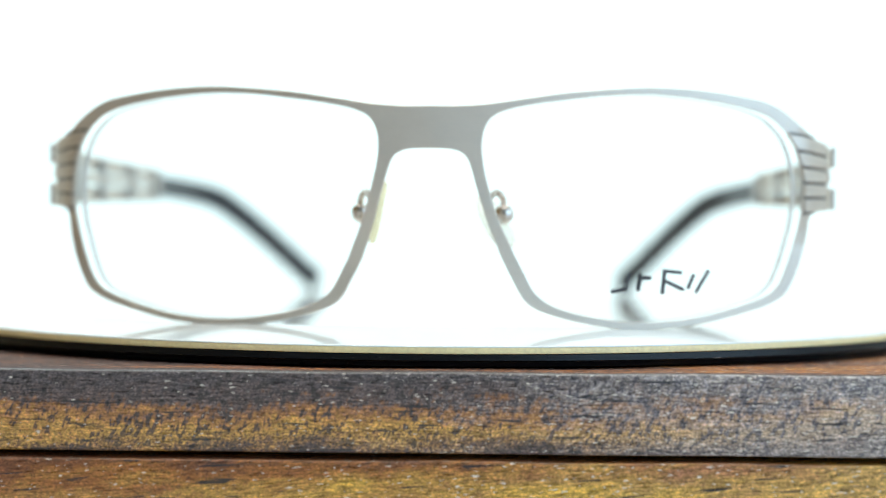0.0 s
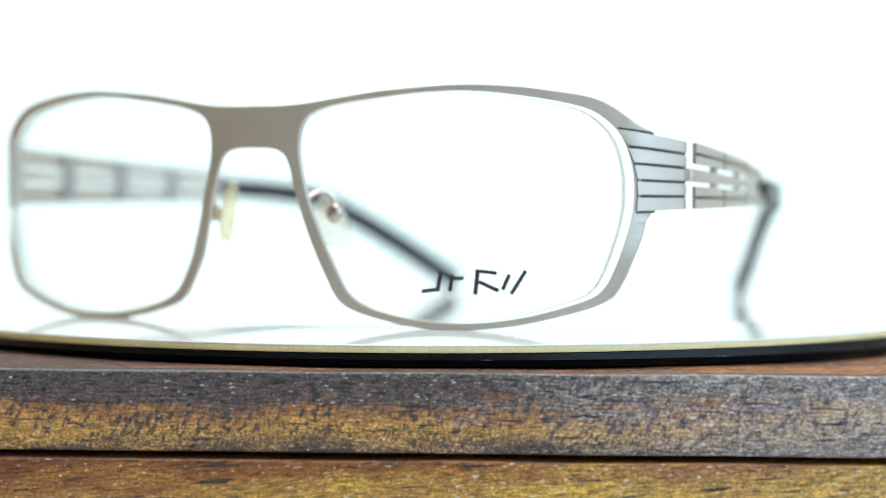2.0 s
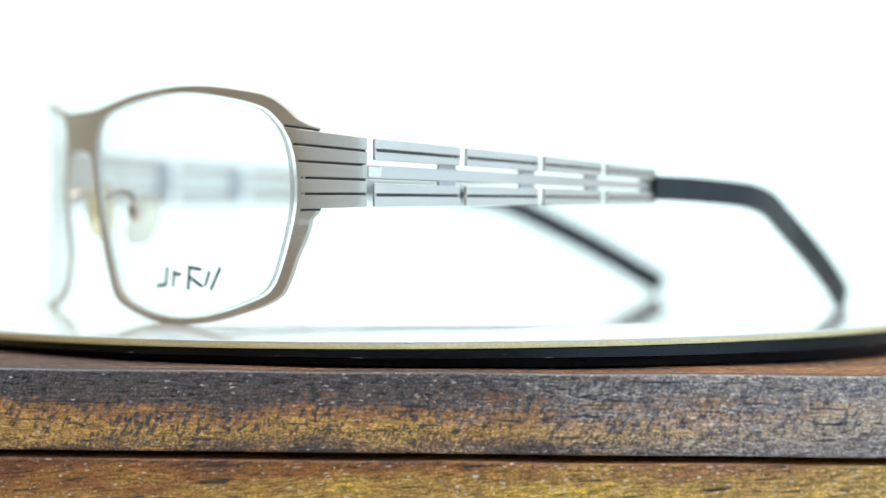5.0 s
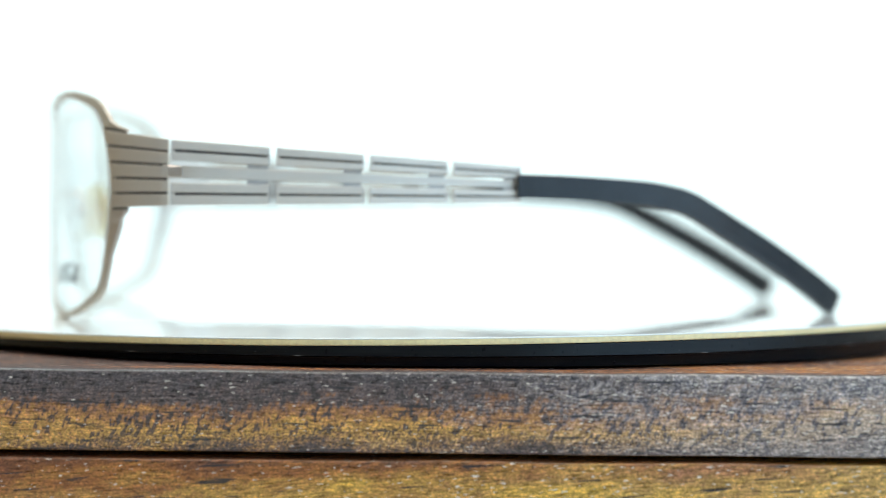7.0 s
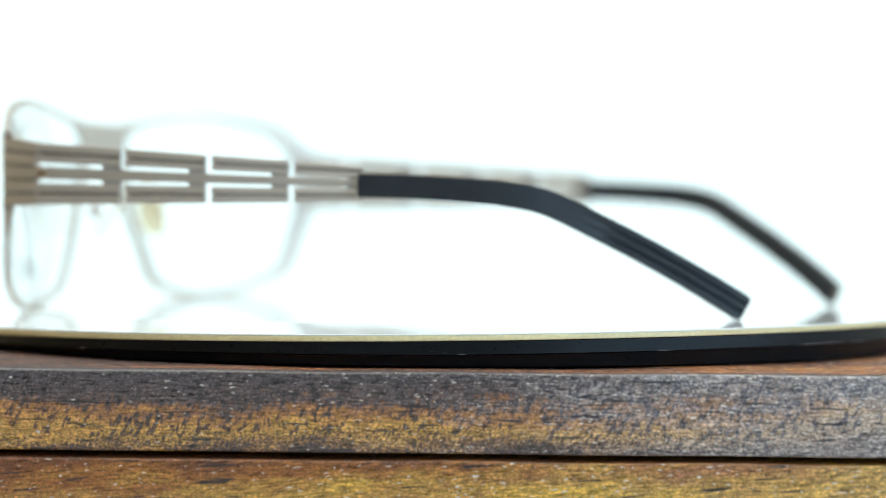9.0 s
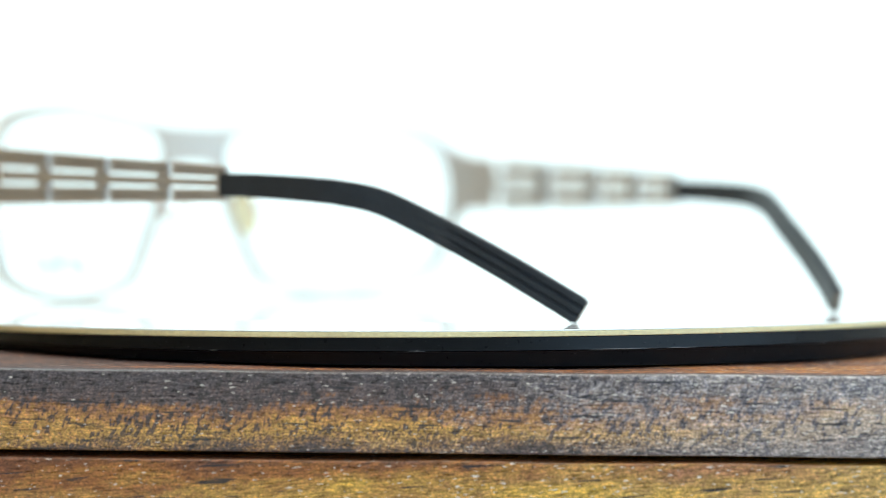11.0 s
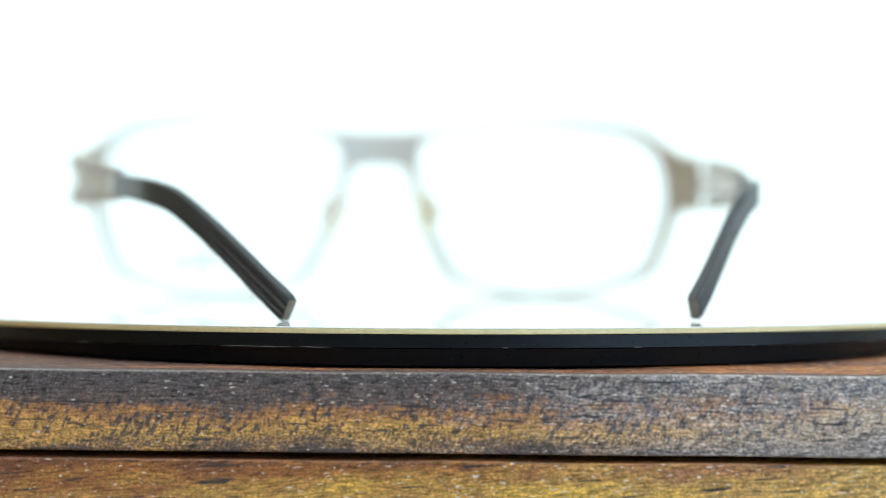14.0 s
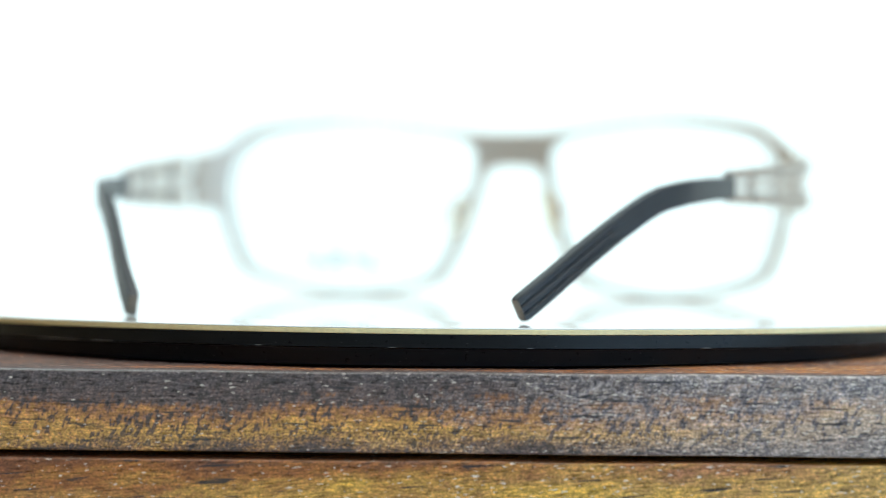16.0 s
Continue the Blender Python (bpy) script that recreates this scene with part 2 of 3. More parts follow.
def box(x0, x1, y0, y1, z0, z1, bevel=0.0, seg=2):
    bm = bmesh.new()
    bmesh.ops.create_cube(bm, size=1)
    for v in bm.verts:
        v.co = ((x0 + x1) / 2 + v.co.x * (x1 - x0), (y0 + y1) / 2 + v.co.y * (y1 - y0), (z0 + z1) / 2 + v.co.z * (z1 - z0))
    if bevel:
        bmesh.ops.bevel(bm, geom=bm.edges[:], offset=bevel, segments=seg, profile=0.6, affect="EDGES")
    return bm


# ---------------------------------------------------------------- table, added enclosure and backdrop
def wall(name, x0, x1, y0, y1, z0, z1, mat, label, cat):
    return tagged(part(name, box(x0, x1, y0, y1, z0, z1), mat, None, "", 1.0), label, cat, kind="structure")


wall("floor", -0.95, 0.95, -1.3, 0.95, -0.03, 0.0, TABLE, "white table top under the wooden boards", "table top")
# walls and ceiling stay out of view; added to shape bounce and reflections
wall("wall_west", -0.98, -0.95, -1.3, 0.95, 0.0, 1.1, TAN, "unseen tan side wall added to warm the reflections", "wall")
wall("wall_east", 0.95, 0.98, -1.3, 0.95, 0.0, 1.1, PAINT, "unseen white side wall added to bounce light", "wall")
wall("wall_south", -0.98, 0.98, -1.33, -1.3, 0.0, 1.1, DIM, "unseen grey wall added behind the camera to dim the reflections", "wall")
wall("ceiling", -0.98, 0.98, -1.33, 0.98, 1.1, 1.13, PAINT, "unseen white ceiling added to bounce light", "ceiling")


def backdrop():
    prof = [(0.42, 0.004), (0.55, 0.004), (0.70, 0.03), (0.80, 0.11), (0.84, 0.25), (0.85, 0.6), (0.85, 1.08)]
    s = spline(prof, 6)
    bm = bmesh.new()
    rows = [[bm.verts.new((x, y, z)) for y, z in s] + [bm.verts.new((x, y + 0.004, z - 0.003)) for y, z in reversed(s)] for x in (-0.9, 0.9)]
    n = len(rows[0])
    for i in range(n):
        bm.faces.new((rows[0][i], rows[0][(i + 1) % n], rows[1][(i + 1) % n], rows[1][i]))
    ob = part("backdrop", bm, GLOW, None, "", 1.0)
    return tagged(ob, "white seamless backdrop sweep, bright by its own glow", "backdrop", kind="structure")


backdrop()


# ---------------------------------------------------------------- wooden boards
def board(label, mat, z0, z1, y_front, turn, seed):
    rnd = random.Random(seed)
    bm = box(-175, 175, 0, 255, 0, z1 - z0, 0.0)
    bmesh.ops.subdivide_edges(bm, edges=[e for e in bm.edges if abs(e.verts[0].co.x - e.verts[1].co.x) > 1], cuts=70)
    wave = [rnd.uniform(-1, 1) for _ in range(8)]
    for v in bm.verts:
        w = sum(a * math.sin((i + 1) * v.co.x * 0.021 + 9 * a) for i, a in enumerate(wave)) / 8
        if v.co.y < 1:
            v.co.y += 0.5 * w
        v.co.z += 0.35 * w * (1 if v.co.z > 1 else 0.5)
    edges = [e for e in bm.edges if e.calc_face_angle(0) > 1.0]
    bmesh.ops.bevel(bm, geom=edges, offset=0.5, segments=3, profile=0.5, affect="EDGES")
    ob = part("wooden_board", bm, mat)
    ob.matrix_world = pose(0, y_front * K, z0 * K, 0, 0, turn)
    return tagged(ob, label, "wooden board", "stacked boards")


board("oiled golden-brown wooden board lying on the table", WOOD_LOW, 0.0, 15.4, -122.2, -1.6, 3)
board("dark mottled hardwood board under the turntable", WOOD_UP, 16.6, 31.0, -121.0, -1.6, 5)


# ---------------------------------------------------------------- turntable
R = 111.0
BOARD_TOP = 31.4


def top_height(x, y):
    """Upper face of the slightly bowed white sheet, in units over the table."""
    r = math.hypot(x, y)
    u = max(0.0, (r - 86.0) / (R - 86.0)) ** 1.15
    return 60 - 21.95 + 0.0065 * y + u * (-1.15 + 0.98 * y / R)


def edge_depth(x, y):
    """Depth of the cream edge, deeper towards the sagging side."""
    return 1.2 + 0.12 * (1 - y / math.hypot(x, y))


def turntable():
    hub = tagged(new("turntable"), "round turntable with glossy white top and black rim", "turntable")
    n = 400
    ang = [2 * math.pi * i / n for i in range(n)]

    def ring(r, z):
        return [(r * math.cos(a), r * math.sin(a), z(r * math.cos(a), r * math.sin(a))) for a in ang]
    bm = bmesh.new()
    radii = [3, 20, 45, 65, 78, 84, 86, 87, 88, 90, 92, 94, 97, 99, 100.5, 102, 103.2, 104.4, 105.5, 106.5, 107.4, 108.2, 109, 109.7, 110.3, 110.85]
    rings = [ring(r, top_height) for r in radii]
    rings.append(ring(R, lambda x, y: top_height(x, y) - 0.12))
    rings.append(ring(R, lambda x, y: top_height(x, y) - 0.22))
    rings += [ring(r, lambda x, y: top_height(x, y) - 0.22) for r in (100, 60, 5)]
    loft(rings, bm)
    part("white_top_sheet", bm, WHITE_TOP, hub, "glossy white mirror-like top sheet", angle=50)

    bm = bmesh.new()
    e0 = [ring(100, lambda x, y: top_height(x, y) - 0.23), ring(R - 0.1, lambda x, y: top_height(x, y) - 0.23),
          ring(R + 0.02, lambda x, y: top_height(x, y) - 0.4), ring(R + 0.02, lambda x, y: top_height(x, y) - edge_depth(x, y) + 0.1),
          ring(R - 0.1, lambda x, y: top_height(x, y) - edge_depth(x, y)), ring(100, lambda x, y: top_height(x, y) - edge_depth(x, y))]
    loft(e0 + [e0[0]], bm, False)
    bmesh.ops.remove_doubles(bm, verts=bm.verts, dist=1e-4)
    part("cream_edge_band", bm, CREAM, hub, "cream-coloured raw edge of the top sheet")

    def lip(x, y):
        t = top_height(x, y) - edge_depth(x, y) - 0.01
        return t - min(2.6, 0.55 * (t - BOARD_TOP))
    bm = bmesh.new()
    b0 = [ring(60, lambda x, y: top_height(x, y) - edge_depth(x, y) - 0.01), ring(R - 0.5, lambda x, y: top_height(x, y) - edge_depth(x, y) - 0.01),
          ring(R - 0.15, lambda x, y: top_height(x, y) - edge_depth(x, y) - 0.15), ring(R + 0.05, lambda x, y: lip(x, y) + 0.15),
          ring(R - 0.2, lip), ring(R - 0.9, lambda x, y: lip(x, y) - 0.12), ring(R - 1.6, lambda x, y: BOARD_TOP + 0.15),
          ring(R - 1.9, lambda x, y: BOARD_TOP), ring(60, lambda x, y: BOARD_TOP)]
    loft(b0, bm)
    platter = part("black_platter", bm, BLACK, hub, "scuffed glossy black platter rim")
    # pale scuffs and nicks along the lip
    rnd = random.Random(11)
    for a, span in ((60, 7.0), (66, 3.0), (84, 0.7), (97, 0.9), (40, 1.6), (110, 0.6), (128, 1.2), (20, 0.8), (-20, 0.8), (-38, 1.4), (-62, 1.0), (150, 1.2)):
        rings = []
        for k in range(7):
            b = radians(a + span * (k / 6 - 0.5))
            x, y = R * math.cos(b), R * math.sin(b)
            w = 0.02 + 0.07 * math.sin(math.pi * k / 6) * rnd.uniform(0.6, 1.2)
            z = lip(x, y) + 0.16 + rnd.uniform(-0.03, 0.03)
            c, d = math.cos(b), math.sin(b)
            rings.append([((R + o) * c, (R + o) * d, z + v) for o, v in ((-0.05, -w), (0.10, -w * 0.6), (0.10, w * 0.6), (-0.05, w))])
        part("scuff", loft(rings), SCUFF, platter)
    return hub


# ---------------------------------------------------------------- eyeglasses
BASE = 60 - 21.9    # height of the resting plane over the table, in units
UP = 21.9           # shifts heights so that the resting plane is zero

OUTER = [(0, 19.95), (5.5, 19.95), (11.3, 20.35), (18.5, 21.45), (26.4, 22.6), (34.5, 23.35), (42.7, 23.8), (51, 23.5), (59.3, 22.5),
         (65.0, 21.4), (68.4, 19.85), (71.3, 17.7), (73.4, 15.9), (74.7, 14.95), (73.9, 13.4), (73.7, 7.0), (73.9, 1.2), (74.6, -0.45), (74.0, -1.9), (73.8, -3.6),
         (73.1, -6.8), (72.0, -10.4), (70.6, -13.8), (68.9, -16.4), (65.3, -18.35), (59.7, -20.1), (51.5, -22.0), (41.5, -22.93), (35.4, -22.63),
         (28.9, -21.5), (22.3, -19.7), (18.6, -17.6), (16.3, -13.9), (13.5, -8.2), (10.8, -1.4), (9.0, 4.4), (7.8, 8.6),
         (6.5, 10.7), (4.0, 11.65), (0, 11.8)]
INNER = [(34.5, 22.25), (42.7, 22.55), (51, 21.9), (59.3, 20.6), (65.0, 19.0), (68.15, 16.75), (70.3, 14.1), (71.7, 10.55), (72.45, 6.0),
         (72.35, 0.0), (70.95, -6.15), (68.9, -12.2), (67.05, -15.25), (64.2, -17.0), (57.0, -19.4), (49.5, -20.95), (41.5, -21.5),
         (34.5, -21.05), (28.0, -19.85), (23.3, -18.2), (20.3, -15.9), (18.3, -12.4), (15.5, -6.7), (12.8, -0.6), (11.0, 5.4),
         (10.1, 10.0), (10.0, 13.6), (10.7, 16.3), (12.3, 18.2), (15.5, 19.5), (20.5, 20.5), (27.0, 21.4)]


def front_y(x):
    d = max(0.0, abs(x) - 72.4)
    return -86.8 + 0.0034 * x * x + 0.68 * d + 0.11 * d * d


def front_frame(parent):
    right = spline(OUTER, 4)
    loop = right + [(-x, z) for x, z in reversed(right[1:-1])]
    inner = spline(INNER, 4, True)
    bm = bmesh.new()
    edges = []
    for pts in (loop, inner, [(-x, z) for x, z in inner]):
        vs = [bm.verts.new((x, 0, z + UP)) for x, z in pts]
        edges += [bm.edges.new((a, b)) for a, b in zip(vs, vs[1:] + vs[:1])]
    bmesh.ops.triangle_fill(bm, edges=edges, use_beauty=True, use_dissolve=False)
    back = bmesh.ops.extrude_face_region(bm, geom=bm.faces[:])
    moved = {g for g in back["geom"] if isinstance(g, bmesh.types.BMVert)}
    for v in bm.verts:
        v.co.y = front_y(v.co.x) + (0.85 if v in moved else 0.0)
    ob = part("front_frame", bm, METAL, parent, "brushed champagne-silver metal front with a flat bridge", angle=40)
    mod = ob.modifiers.new("edge", "BEVEL")
    mod.width, mod.segments, mod.limit_method, mod.angle_limit = 0.14 * K, 2, "ANGLE", radians(55)
    return ob


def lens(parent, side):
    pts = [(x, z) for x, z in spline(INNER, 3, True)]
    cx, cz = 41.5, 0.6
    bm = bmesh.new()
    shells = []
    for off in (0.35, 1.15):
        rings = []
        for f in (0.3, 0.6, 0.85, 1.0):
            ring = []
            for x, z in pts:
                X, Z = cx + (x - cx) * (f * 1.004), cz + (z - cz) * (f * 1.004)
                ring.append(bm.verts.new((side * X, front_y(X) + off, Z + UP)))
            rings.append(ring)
        n = len(pts)
        for a, b in zip(rings, rings[1:]):
            for i in range(n):
                bm.faces.new((a[i], a[(i + 1) % n], b[(i + 1) % n], b[i]))
        c = bm.verts.new((side * cx, front_y(cx) + off, cz + UP))
        for i in range(n):
            bm.faces.new((c, rings[0][i], rings[0][(i + 1) % n]))
        shells.append(rings[-1])
    for i in range(len(pts)):
        j = (i + 1) % len(pts)
        f = bm.faces.new((shells[0][i], shells[0][j], shells[1][j], shells[1][i]))
        f.material_index = 1
    ob = part("lens", bm, [LENS, LENS_EDGE], parent, "clear demonstration lens")
    ob.visible_shadow = False
    # the bevelled rear flange of the lens, a pale line inside the outer rim
    rings = []
    for f, off in ((0.976, 0.45), (0.969, 1.25), (0.961, 1.25), (0.968, 0.45)):
        rings.append([(side * (10.6 + (x - 10.6) * f), front_y(10.6 + (x - 10.6) * f) + off, cz + (z - cz) * (0.3 * f + 0.695) + UP) for x, z in pts])
    bm = loft(rings + [rings[0]], None, False)
    bmesh.ops.remove_doubles(bm, verts=bm.verts, dist=1e-4)
    part("lens_edge", bm, LENS_EDGE, ob, "pale ground edge of the lens")
    return ob


END_PATH = curve_of([(68.4, -70.9), (70.6, -69.9), (72.6, -68.8), (74.5, -66.5), (76.3, -63.3), (77.7, -60.2), (78.8, -57.4)])
FRONT_Z = (15.6, 12.3, 9.1, 5.9, 2.75, -0.4)
REAR_Z = (13.5, 10.85, 8.2, 5.5, 2.85, 0.2)


def end_t(x):
    lo, hi = 0.0, 1.0
    for _ in range(40):
        mid = (lo + hi) / 2
        if END_PATH(mid)[0] < x:
            lo = mid
        else:
            hi = mid
    return (lo + hi) / 2


# where each slot meets the rim's inner edge
SLOT_X = (69.7, 71.6, 72.55, 73.0, 73.1, 72.95)


def wrap(o0, o1, z_front, z_rear, starts, side, bev=0.1, n=14, end=1.0, ease=0.0):
    """A band that wraps the corner: slanted start, upper and lower edge each from z_front to z_rear (upper first)."""
    t_first = end_t(SLOT_X[0])
    rings = []
    for i in range(n + 1):
        w = i / n
        ring = []
        sec = bevelled(o0, o1 - (ease if i == n else 0.0), 0.0, 1.0, 0.0)
        edge = [(bev, 0), (-bev, 0), (0, 1), (0, -1), (-bev, 0), (bev, 0), (0, -1), (0, 1)]
        for (o, f), (do, df) in zip(sec, edge):
            t = (starts[1] + (starts[0] - starts[1]) * f) * (1 - w) + end * w
            q = max(0.0, (t - t_first) / (1 - t_first))
            hi, lo = (z_front[k] + (z_rear[k] - z_front[k]) * q for k in (0, 1))
            z = lo + (hi - lo) * f + df * bev
            x, y = END_PATH(t)
            xa, ya = END_PATH(t - 0.004)
            xb, yb = END_PATH(t + 0.004)
            d = math.hypot(xb - xa, yb - ya)
            ring.append((side * (x + (yb - ya) / d * (o + do)), y - (xb - xa) / d * (o + do), z + UP))
        rings.append(ring)
    return loft(rings)


def endpiece(parent, side):
    T = [end_t(x) for x in SLOT_X]
    base = part("endpiece", wrap(-1.35, -0.56, (FRONT_Z[0] - 0.3, FRONT_Z[5] + 0.3), (REAR_Z[0] - 0.3, REAR_Z[5] + 0.3), (T[0] + 0.2, T[5] + 0.12), side, end=0.985), METAL,
                parent, "slotted metal endpiece that wraps round the corner")
    # dark sheet added behind the strips to paint the shade of the slots
    part("groove_shim", wrap(-0.55, -0.2, (FRONT_Z[0] - 0.3, FRONT_Z[5] + 0.3), (REAR_Z[0] - 0.3, REAR_Z[5] + 0.3), (T[0] + 0.22, T[5] + 0.06), side, 0.05, end=0.985), GROOVE_SHADE,
         base, "added dark sheet that stands in for shade in the slots")
    for i in range(5):
        part("strip", wrap(-0.8, 0.3, (FRONT_Z[i] - 0.23, FRONT_Z[i + 1] + 0.23), (REAR_Z[i] - 0.23, REAR_Z[i + 1] + 0.23), (T[i], T[i + 1]), side, 0.11, ease=0.35), METAL, base)
    # dark ribbons laid on the metal, painting shade along each slot
    for i, t1 in ((0, 0.50), (1, 0.45), (2, 0.35), (3, 0.32), (4, 0.32), (5, 0.52)):
        part("groove_line", wrap(-0.3, 0.13, (FRONT_Z[i] + 0.2, FRONT_Z[i] - 0.2), (REAR_Z[i] + 0.2, REAR_Z[i] - 0.2), (T[i] + 0.01, T[i] + 0.01), side, 0.02, 8, end=t1), GROOVE_SHADE, base)
    return base


TEMPLE_PATH = curve_of([(80.2, -60.0), (80.3, -56.2), (79.9, -47.0), (79.1, -38.0), (77.3, -19.8), (73.8, -3.2), (70.2, 12.6)])


def at_y(y):
    lo, hi = 0.0, 1.0
    for _ in range(40):
        mid = (lo + hi) / 2
        if TEMPLE_PATH(mid)[1] < y:
            lo = mid
        else:
            hi = mid
    return (lo + hi) / 2


def temple_top(y):
    return 13.2 + (8.5 - 13.2) * (y + 57.6) / 69.6


def temple_bot(y):
    return 0.45 + (1.45 - 0.45) * (y + 57.6) / 69.6


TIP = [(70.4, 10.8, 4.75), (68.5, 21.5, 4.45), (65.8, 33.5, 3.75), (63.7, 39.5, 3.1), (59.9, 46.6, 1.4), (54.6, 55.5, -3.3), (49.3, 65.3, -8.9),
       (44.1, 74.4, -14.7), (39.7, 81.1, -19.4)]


def temple(parent, side):
    def zz(t, f):
        y = TEMPLE_PATH(t)[1]
        return temple_top(y) + (temple_bot(y) - temple_top(y)) * f + UP

    def bar(t):
        # its front end dips behind the endpiece
        dip = 0.55 * max(0.0, 1 - (TEMPLE_PATH(t)[1] + 58.4) / 6.0)
        return bevelled(-1.7 - dip, -0.9 - dip, zz(t, 0.585), zz(t, 0.385), 0.1)
    core = part("temple", loft(along(TEMPLE_PATH, at_y(-58.4), at_y(11.5), 60, bar, side)),
                METAL, parent, "satin silver temple with open slots and plates")
    spans = ((-56.5, -38.0), (-36.5, -19.8), (-18.3, -3.3), (-1.9, 11.4))
    for y0, y1 in spans:
        t0, t1 = at_y(y0), at_y(y1)
        for a, b, g in ((0.0, 0.315, 0.165), (0.655, 1.0, 0.825)):
            # two strips that stand on a thin web
            def plate(t, a=a, b=b, g=g):
                top, bot, h = zz(t, a), zz(t, b), 0.022
                gu, gl = zz(t, g - h), zz(t, g + h)
                q = 0.1
                return [(-0.75, bot + q), (-0.75 + q, bot), (-q, bot), (0, bot + q), (0, gl - q), (-q, gl), (-0.5, gl), (-0.5, gu), (-q, gu), (0, gu + q),
                        (0, top - q), (-q, top), (-0.75 + q, top), (-0.75, top - q)]
            part("plate", loft(along(TEMPLE_PATH, t0, t1, 10, plate, side)), METAL, core)

            # dark ribbon that paints shade into the groove between the strips
            def groove(t, g=g):
                return bevelled(-0.62, -0.4, zz(t, g + 0.02), zz(t, g - 0.02), 0.03)
            part("groove_line", loft(along(TEMPLE_PATH, t0 + 0.008, t1 - 0.004, 8, groove, side)), GROOVE_SHADE, core)
            # added darker piece that paints shade on the rear end of each plate
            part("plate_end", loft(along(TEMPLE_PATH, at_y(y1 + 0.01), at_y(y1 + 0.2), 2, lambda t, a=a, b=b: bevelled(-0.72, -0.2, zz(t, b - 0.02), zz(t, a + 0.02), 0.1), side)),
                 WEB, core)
            # the same painted shade at the front of the first plates
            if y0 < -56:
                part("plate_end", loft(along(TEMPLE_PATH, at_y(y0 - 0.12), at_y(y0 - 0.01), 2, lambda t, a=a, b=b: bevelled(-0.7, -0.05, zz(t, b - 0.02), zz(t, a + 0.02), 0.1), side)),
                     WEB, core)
        w = 0.22 * (y1 - y0)

        def web(t):
            return bevelled(-1.75, -1.1, zz(t, 0.93), zz(t, 0.07), 0.08)
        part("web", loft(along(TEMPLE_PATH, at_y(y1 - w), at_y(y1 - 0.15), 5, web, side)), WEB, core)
    # hinge block between endpiece and temple
    part("hinge", loft(along(TEMPLE_PATH, at_y(-57.3), at_y(-54.5), 4, lambda t: bevelled(-2.2, -1.1, zz(t, 0.57), zz(t, 0.40), 0.15), side)), SCREW, core)

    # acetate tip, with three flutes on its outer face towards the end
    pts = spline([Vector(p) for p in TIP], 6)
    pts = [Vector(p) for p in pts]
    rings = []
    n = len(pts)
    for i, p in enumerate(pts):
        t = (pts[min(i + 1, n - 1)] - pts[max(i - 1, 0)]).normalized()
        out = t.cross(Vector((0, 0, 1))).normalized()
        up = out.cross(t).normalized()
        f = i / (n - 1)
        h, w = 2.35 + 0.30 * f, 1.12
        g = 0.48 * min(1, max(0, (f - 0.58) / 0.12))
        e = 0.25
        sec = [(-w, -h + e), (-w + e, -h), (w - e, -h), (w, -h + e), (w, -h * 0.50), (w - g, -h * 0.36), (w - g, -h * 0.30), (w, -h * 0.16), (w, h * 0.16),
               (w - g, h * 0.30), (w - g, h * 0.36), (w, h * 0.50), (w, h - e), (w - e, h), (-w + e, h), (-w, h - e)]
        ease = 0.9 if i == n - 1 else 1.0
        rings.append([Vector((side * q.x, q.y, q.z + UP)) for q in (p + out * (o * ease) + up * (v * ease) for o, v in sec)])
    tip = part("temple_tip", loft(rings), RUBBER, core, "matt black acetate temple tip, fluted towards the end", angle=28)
    # worn end face
    end, prev = pts[-1], pts[-2]
    t = (end - prev).normalized()
    out = t.cross(Vector((0, 0, 1))).normalized()
    up = out.cross(t).normalized()
    caps = []
    for k, s in ((0.0, 0.86), (0.12, 0.84), (0.22, 0.70)):
        caps.append([Vector((side * q.x, q.y, q.z + UP)) for q in (end + t * k + out * (o * s) + up * (v * s) for o, v in bevelled(-1.1, 1.1, -2.62, 2.62, 0.4))])
    cap = part("end_cap", loft(caps), TIP_END, tip, "worn beige end face")
    return core


def ellipsoid(cx, cy, cz, rx, ry, rz, seg=20):
    bm = bmesh.new()
    bmesh.ops.create_uvsphere(bm, u_segments=seg, v_segments=seg // 2, radius=1)
    for v in bm.verts:
        v.co = (cx + v.co.x * rx, cy + v.co.y * ry, cz + v.co.z * rz)
    return bm


def tube(pts, r, n=8):
    pts = [Vector(p) for p in spline([Vector(p) for p in pts], 6)]
    rings = []
    for i, p in enumerate(pts):
        t = (pts[min(i + 1, len(pts) - 1)] - pts[max(i - 1, 0)]).normalized()
        a = t.cross(Vector((0.3, 0.2, 1))).normalized()
        b = t.cross(a)
        rings.append([p + a * (r * math.cos(2 * math.pi * k / n)) + b * (r * math.sin(2 * math.pi * k / n)) for k in range(n)])
    return loft(rings)


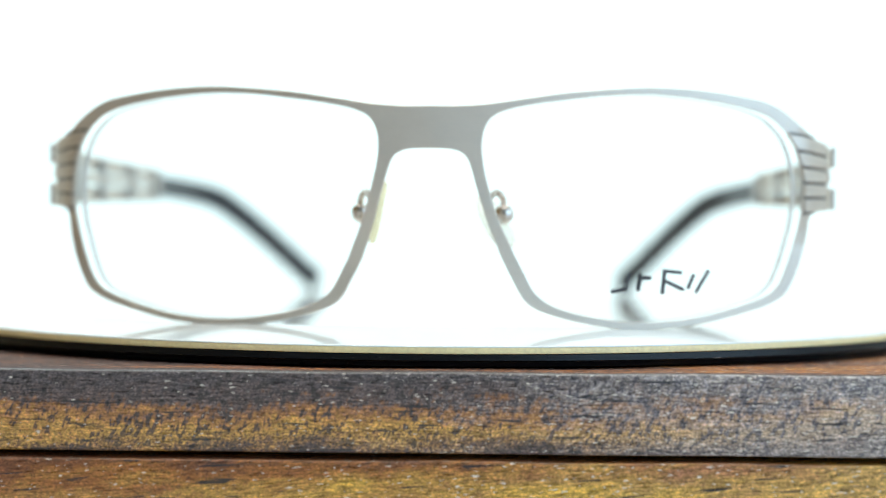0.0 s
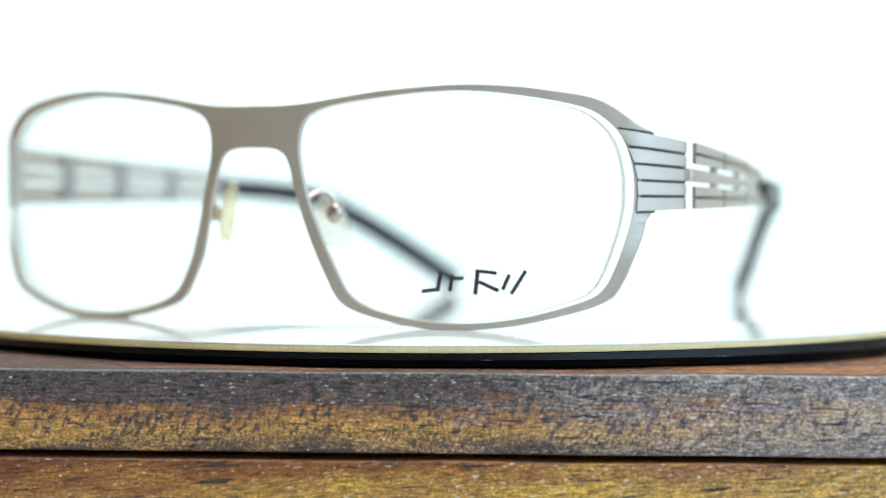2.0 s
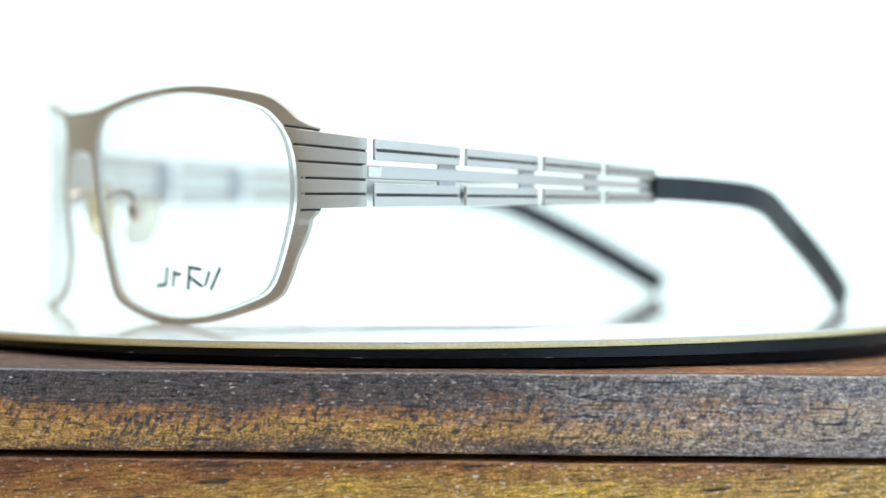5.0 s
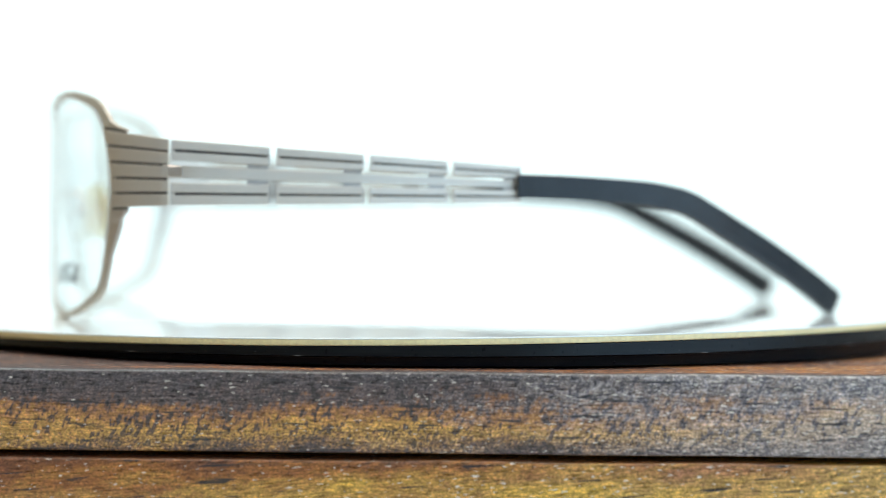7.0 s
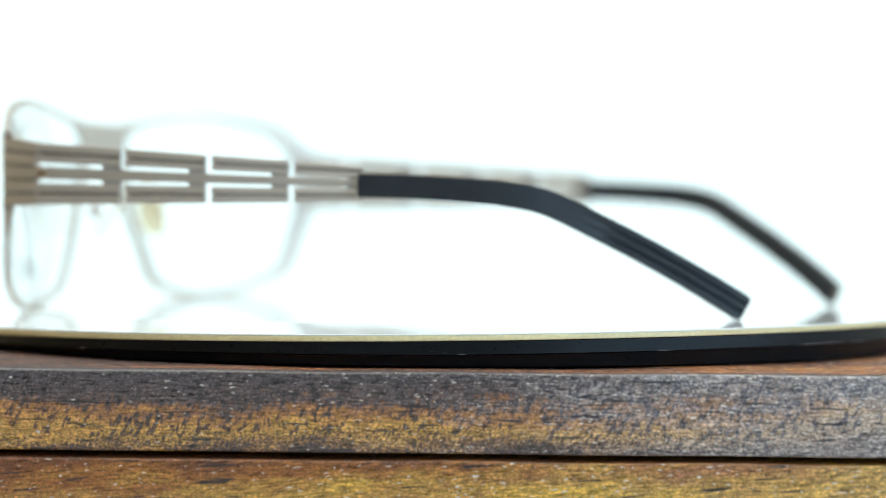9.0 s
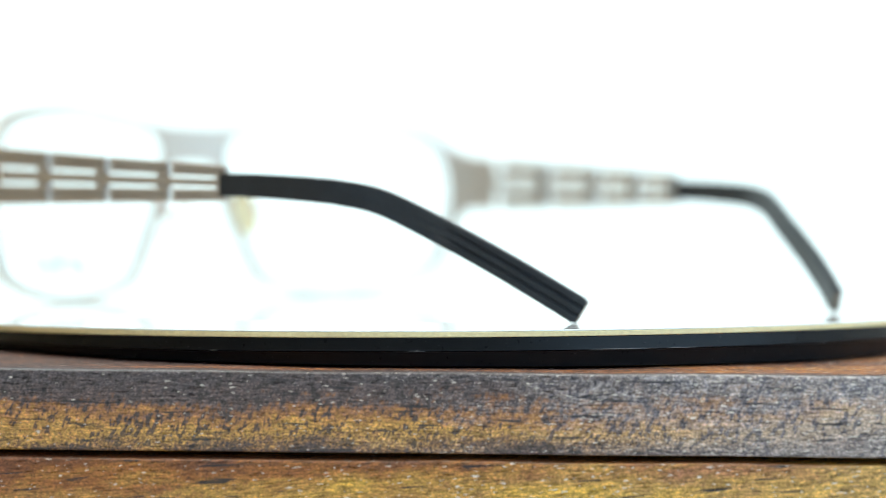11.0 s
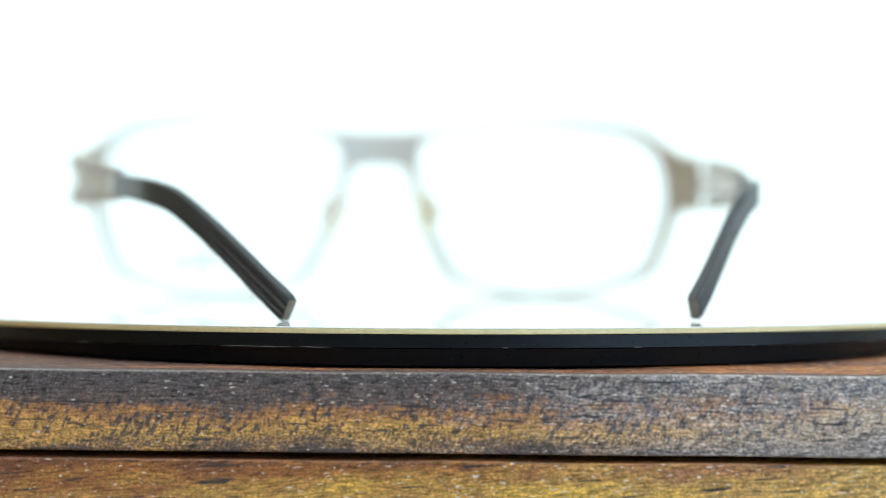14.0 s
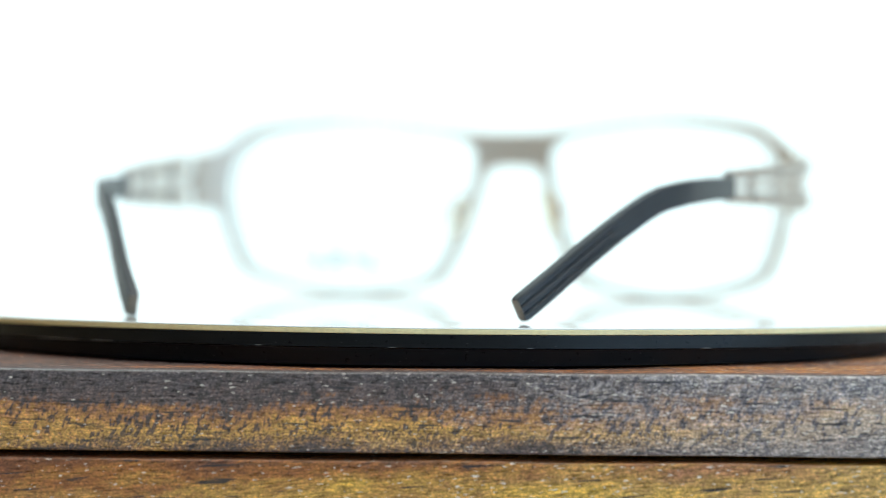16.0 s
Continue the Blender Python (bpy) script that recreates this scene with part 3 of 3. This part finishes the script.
def nose_pad(parent, side):
    # drawn flat in its own plane, then turned to lie along the nose
    # (the two are bent differently)
    place, turn, lean = ((12.3, -76.8, -2.2), 45, 36) if side > 0 else ((11.0, -79.0, -0.6), 14, 16)
    m = Matrix.Translation((side * place[0], place[1], place[2] + UP)) @ Euler((0, 0, radians(-turn * side))).to_matrix().to_4x4() @ Euler((0, radians(-lean * side), 0)).to_matrix().to_4x4()
    rings = []
    for o, s in ((-0.75, 0.82), (-0.6, 0.95), (-0.2, 1.0), (0.3, 0.96), (0.7, 0.80)):
        ring = []
        for k in range(28):
            a = 2 * math.pi * k / 28
            c, d = math.cos(a), math.sin(a)
            x = 3.3 * math.copysign(abs(c) ** 0.75, c) * (1.0 - 0.10 * d)
            z = 6.4 * math.copysign(abs(d) ** 0.8, d)
            ring.append(m @ Vector((side * o, x * s, z * s)))
        rings.append(ring)
    pad = part("nose_pad", loft(rings), PAD if side > 0 else PAD_YELLOW, parent, "clear plastic nose pad" if side > 0 else "yellow-tinted clear plastic nose pad", angle=60)
    arm = [(side * 11.4, front_y(11) + 1.2, 2.0 + UP), (side * 12.0, -83.2, 3.0 + UP), (side * 12.9, -81.2, 3.4 + UP), (side * 13.8, -79.9, 2.2 + UP), (side * 14.1, -79.5, 0.3 + UP)]
    a = part("pad_arm", tube(arm, 0.6), SCREW, parent, "bent wire arm of the nose pad")
    part("screw", ellipsoid(side * 14.1, -79.6, -0.8 + UP, 1.8, 1.35, 1.95), SCREW, a)
    return pad


def print_bars(parent):
    """Dark strokes of the printed mark on one lens, as plain bars."""
    bars = ((35.4, -15.3, 3.8, 0.75, 8), (37.3, -13.6, 0.8, 3.8, -10), (40.0, -13.8, 0.8, 3.4, -10), (41.2, -13.0, 3.0, 0.7, 4), (45.4, -13.6, 0.85, 4.8, -6),
            (47.4, -11.7, 4.6, 0.7, -6), (48.0, -14.4, 4.6, 0.75, -24), (51.6, -13.6, 0.75, 3.2, -24), (54.2, -13.6, 0.75, 5.2, -32))
    for x, z, w, h, a in bars:
        x, w = 44.3 + 0.86 * (x - 44.5), w * (0.9 if w > 1 else 1.0)
        bm = box(-w / 2, w / 2, -0.06, 0.06, -h / 2, h / 2, 0.05, 1)
        turn = Matrix.Translation((x, front_y(x) + 0.26, z + UP)) @ Euler((0, radians(-a), math.atan(0.0068 * x))).to_matrix().to_4x4()
        bmesh.ops.transform(bm, matrix=turn, verts=bm.verts)
        part("printed_bar", bm, INK, parent)


def eyeglasses():
    root = tagged(new("eyeglasses"), "satin silver metal eyeglasses with black temple tips on the turntable", "eyeglasses")
    front_frame(root)
    lenses = [lens(root, s) for s in (1, -1)]
    print_bars(lenses[0])
    for s in (1, -1):
        endpiece(root, s)
        temple(root, s)
        nose_pad(root, s)
    # worn: one half of the frame is bent slightly back
    for ob in root.children_recursive:
        for v in ob.data.vertices:
            back = min(1.0, max(0.0, v.co.y / K + 57) / 67) if v.co.x < 0 else 0.0
            low = 0.0
            if v.co.x < 0 and v.co.y < -60 * K:
                low = min(1.0, max(0.0, v.co.x / K + 45) / 25) * min(1.0, max(0.0, 24 - v.co.z / K) / 12)
            v.co.x += 1.0 * K * low
            v.co.y += 0.019 * max(0.0, -v.co.x) + 1.2 * K * back + 2.0 * K * low
            v.co.z += 0.35 * K * back
    return root


disc = turntable()
glasses = eyeglasses()


def motions():
    walk(disc, [(t, pose(0, 0, 0, 0, 0, a)) for t, a in TURN])
    walk(glasses, [(t, pose(0, 0, BASE * K, 0, 0, a - 3.1) @ pose(2.6 * K, 0, 0)) for t, a in TURN])


motions()
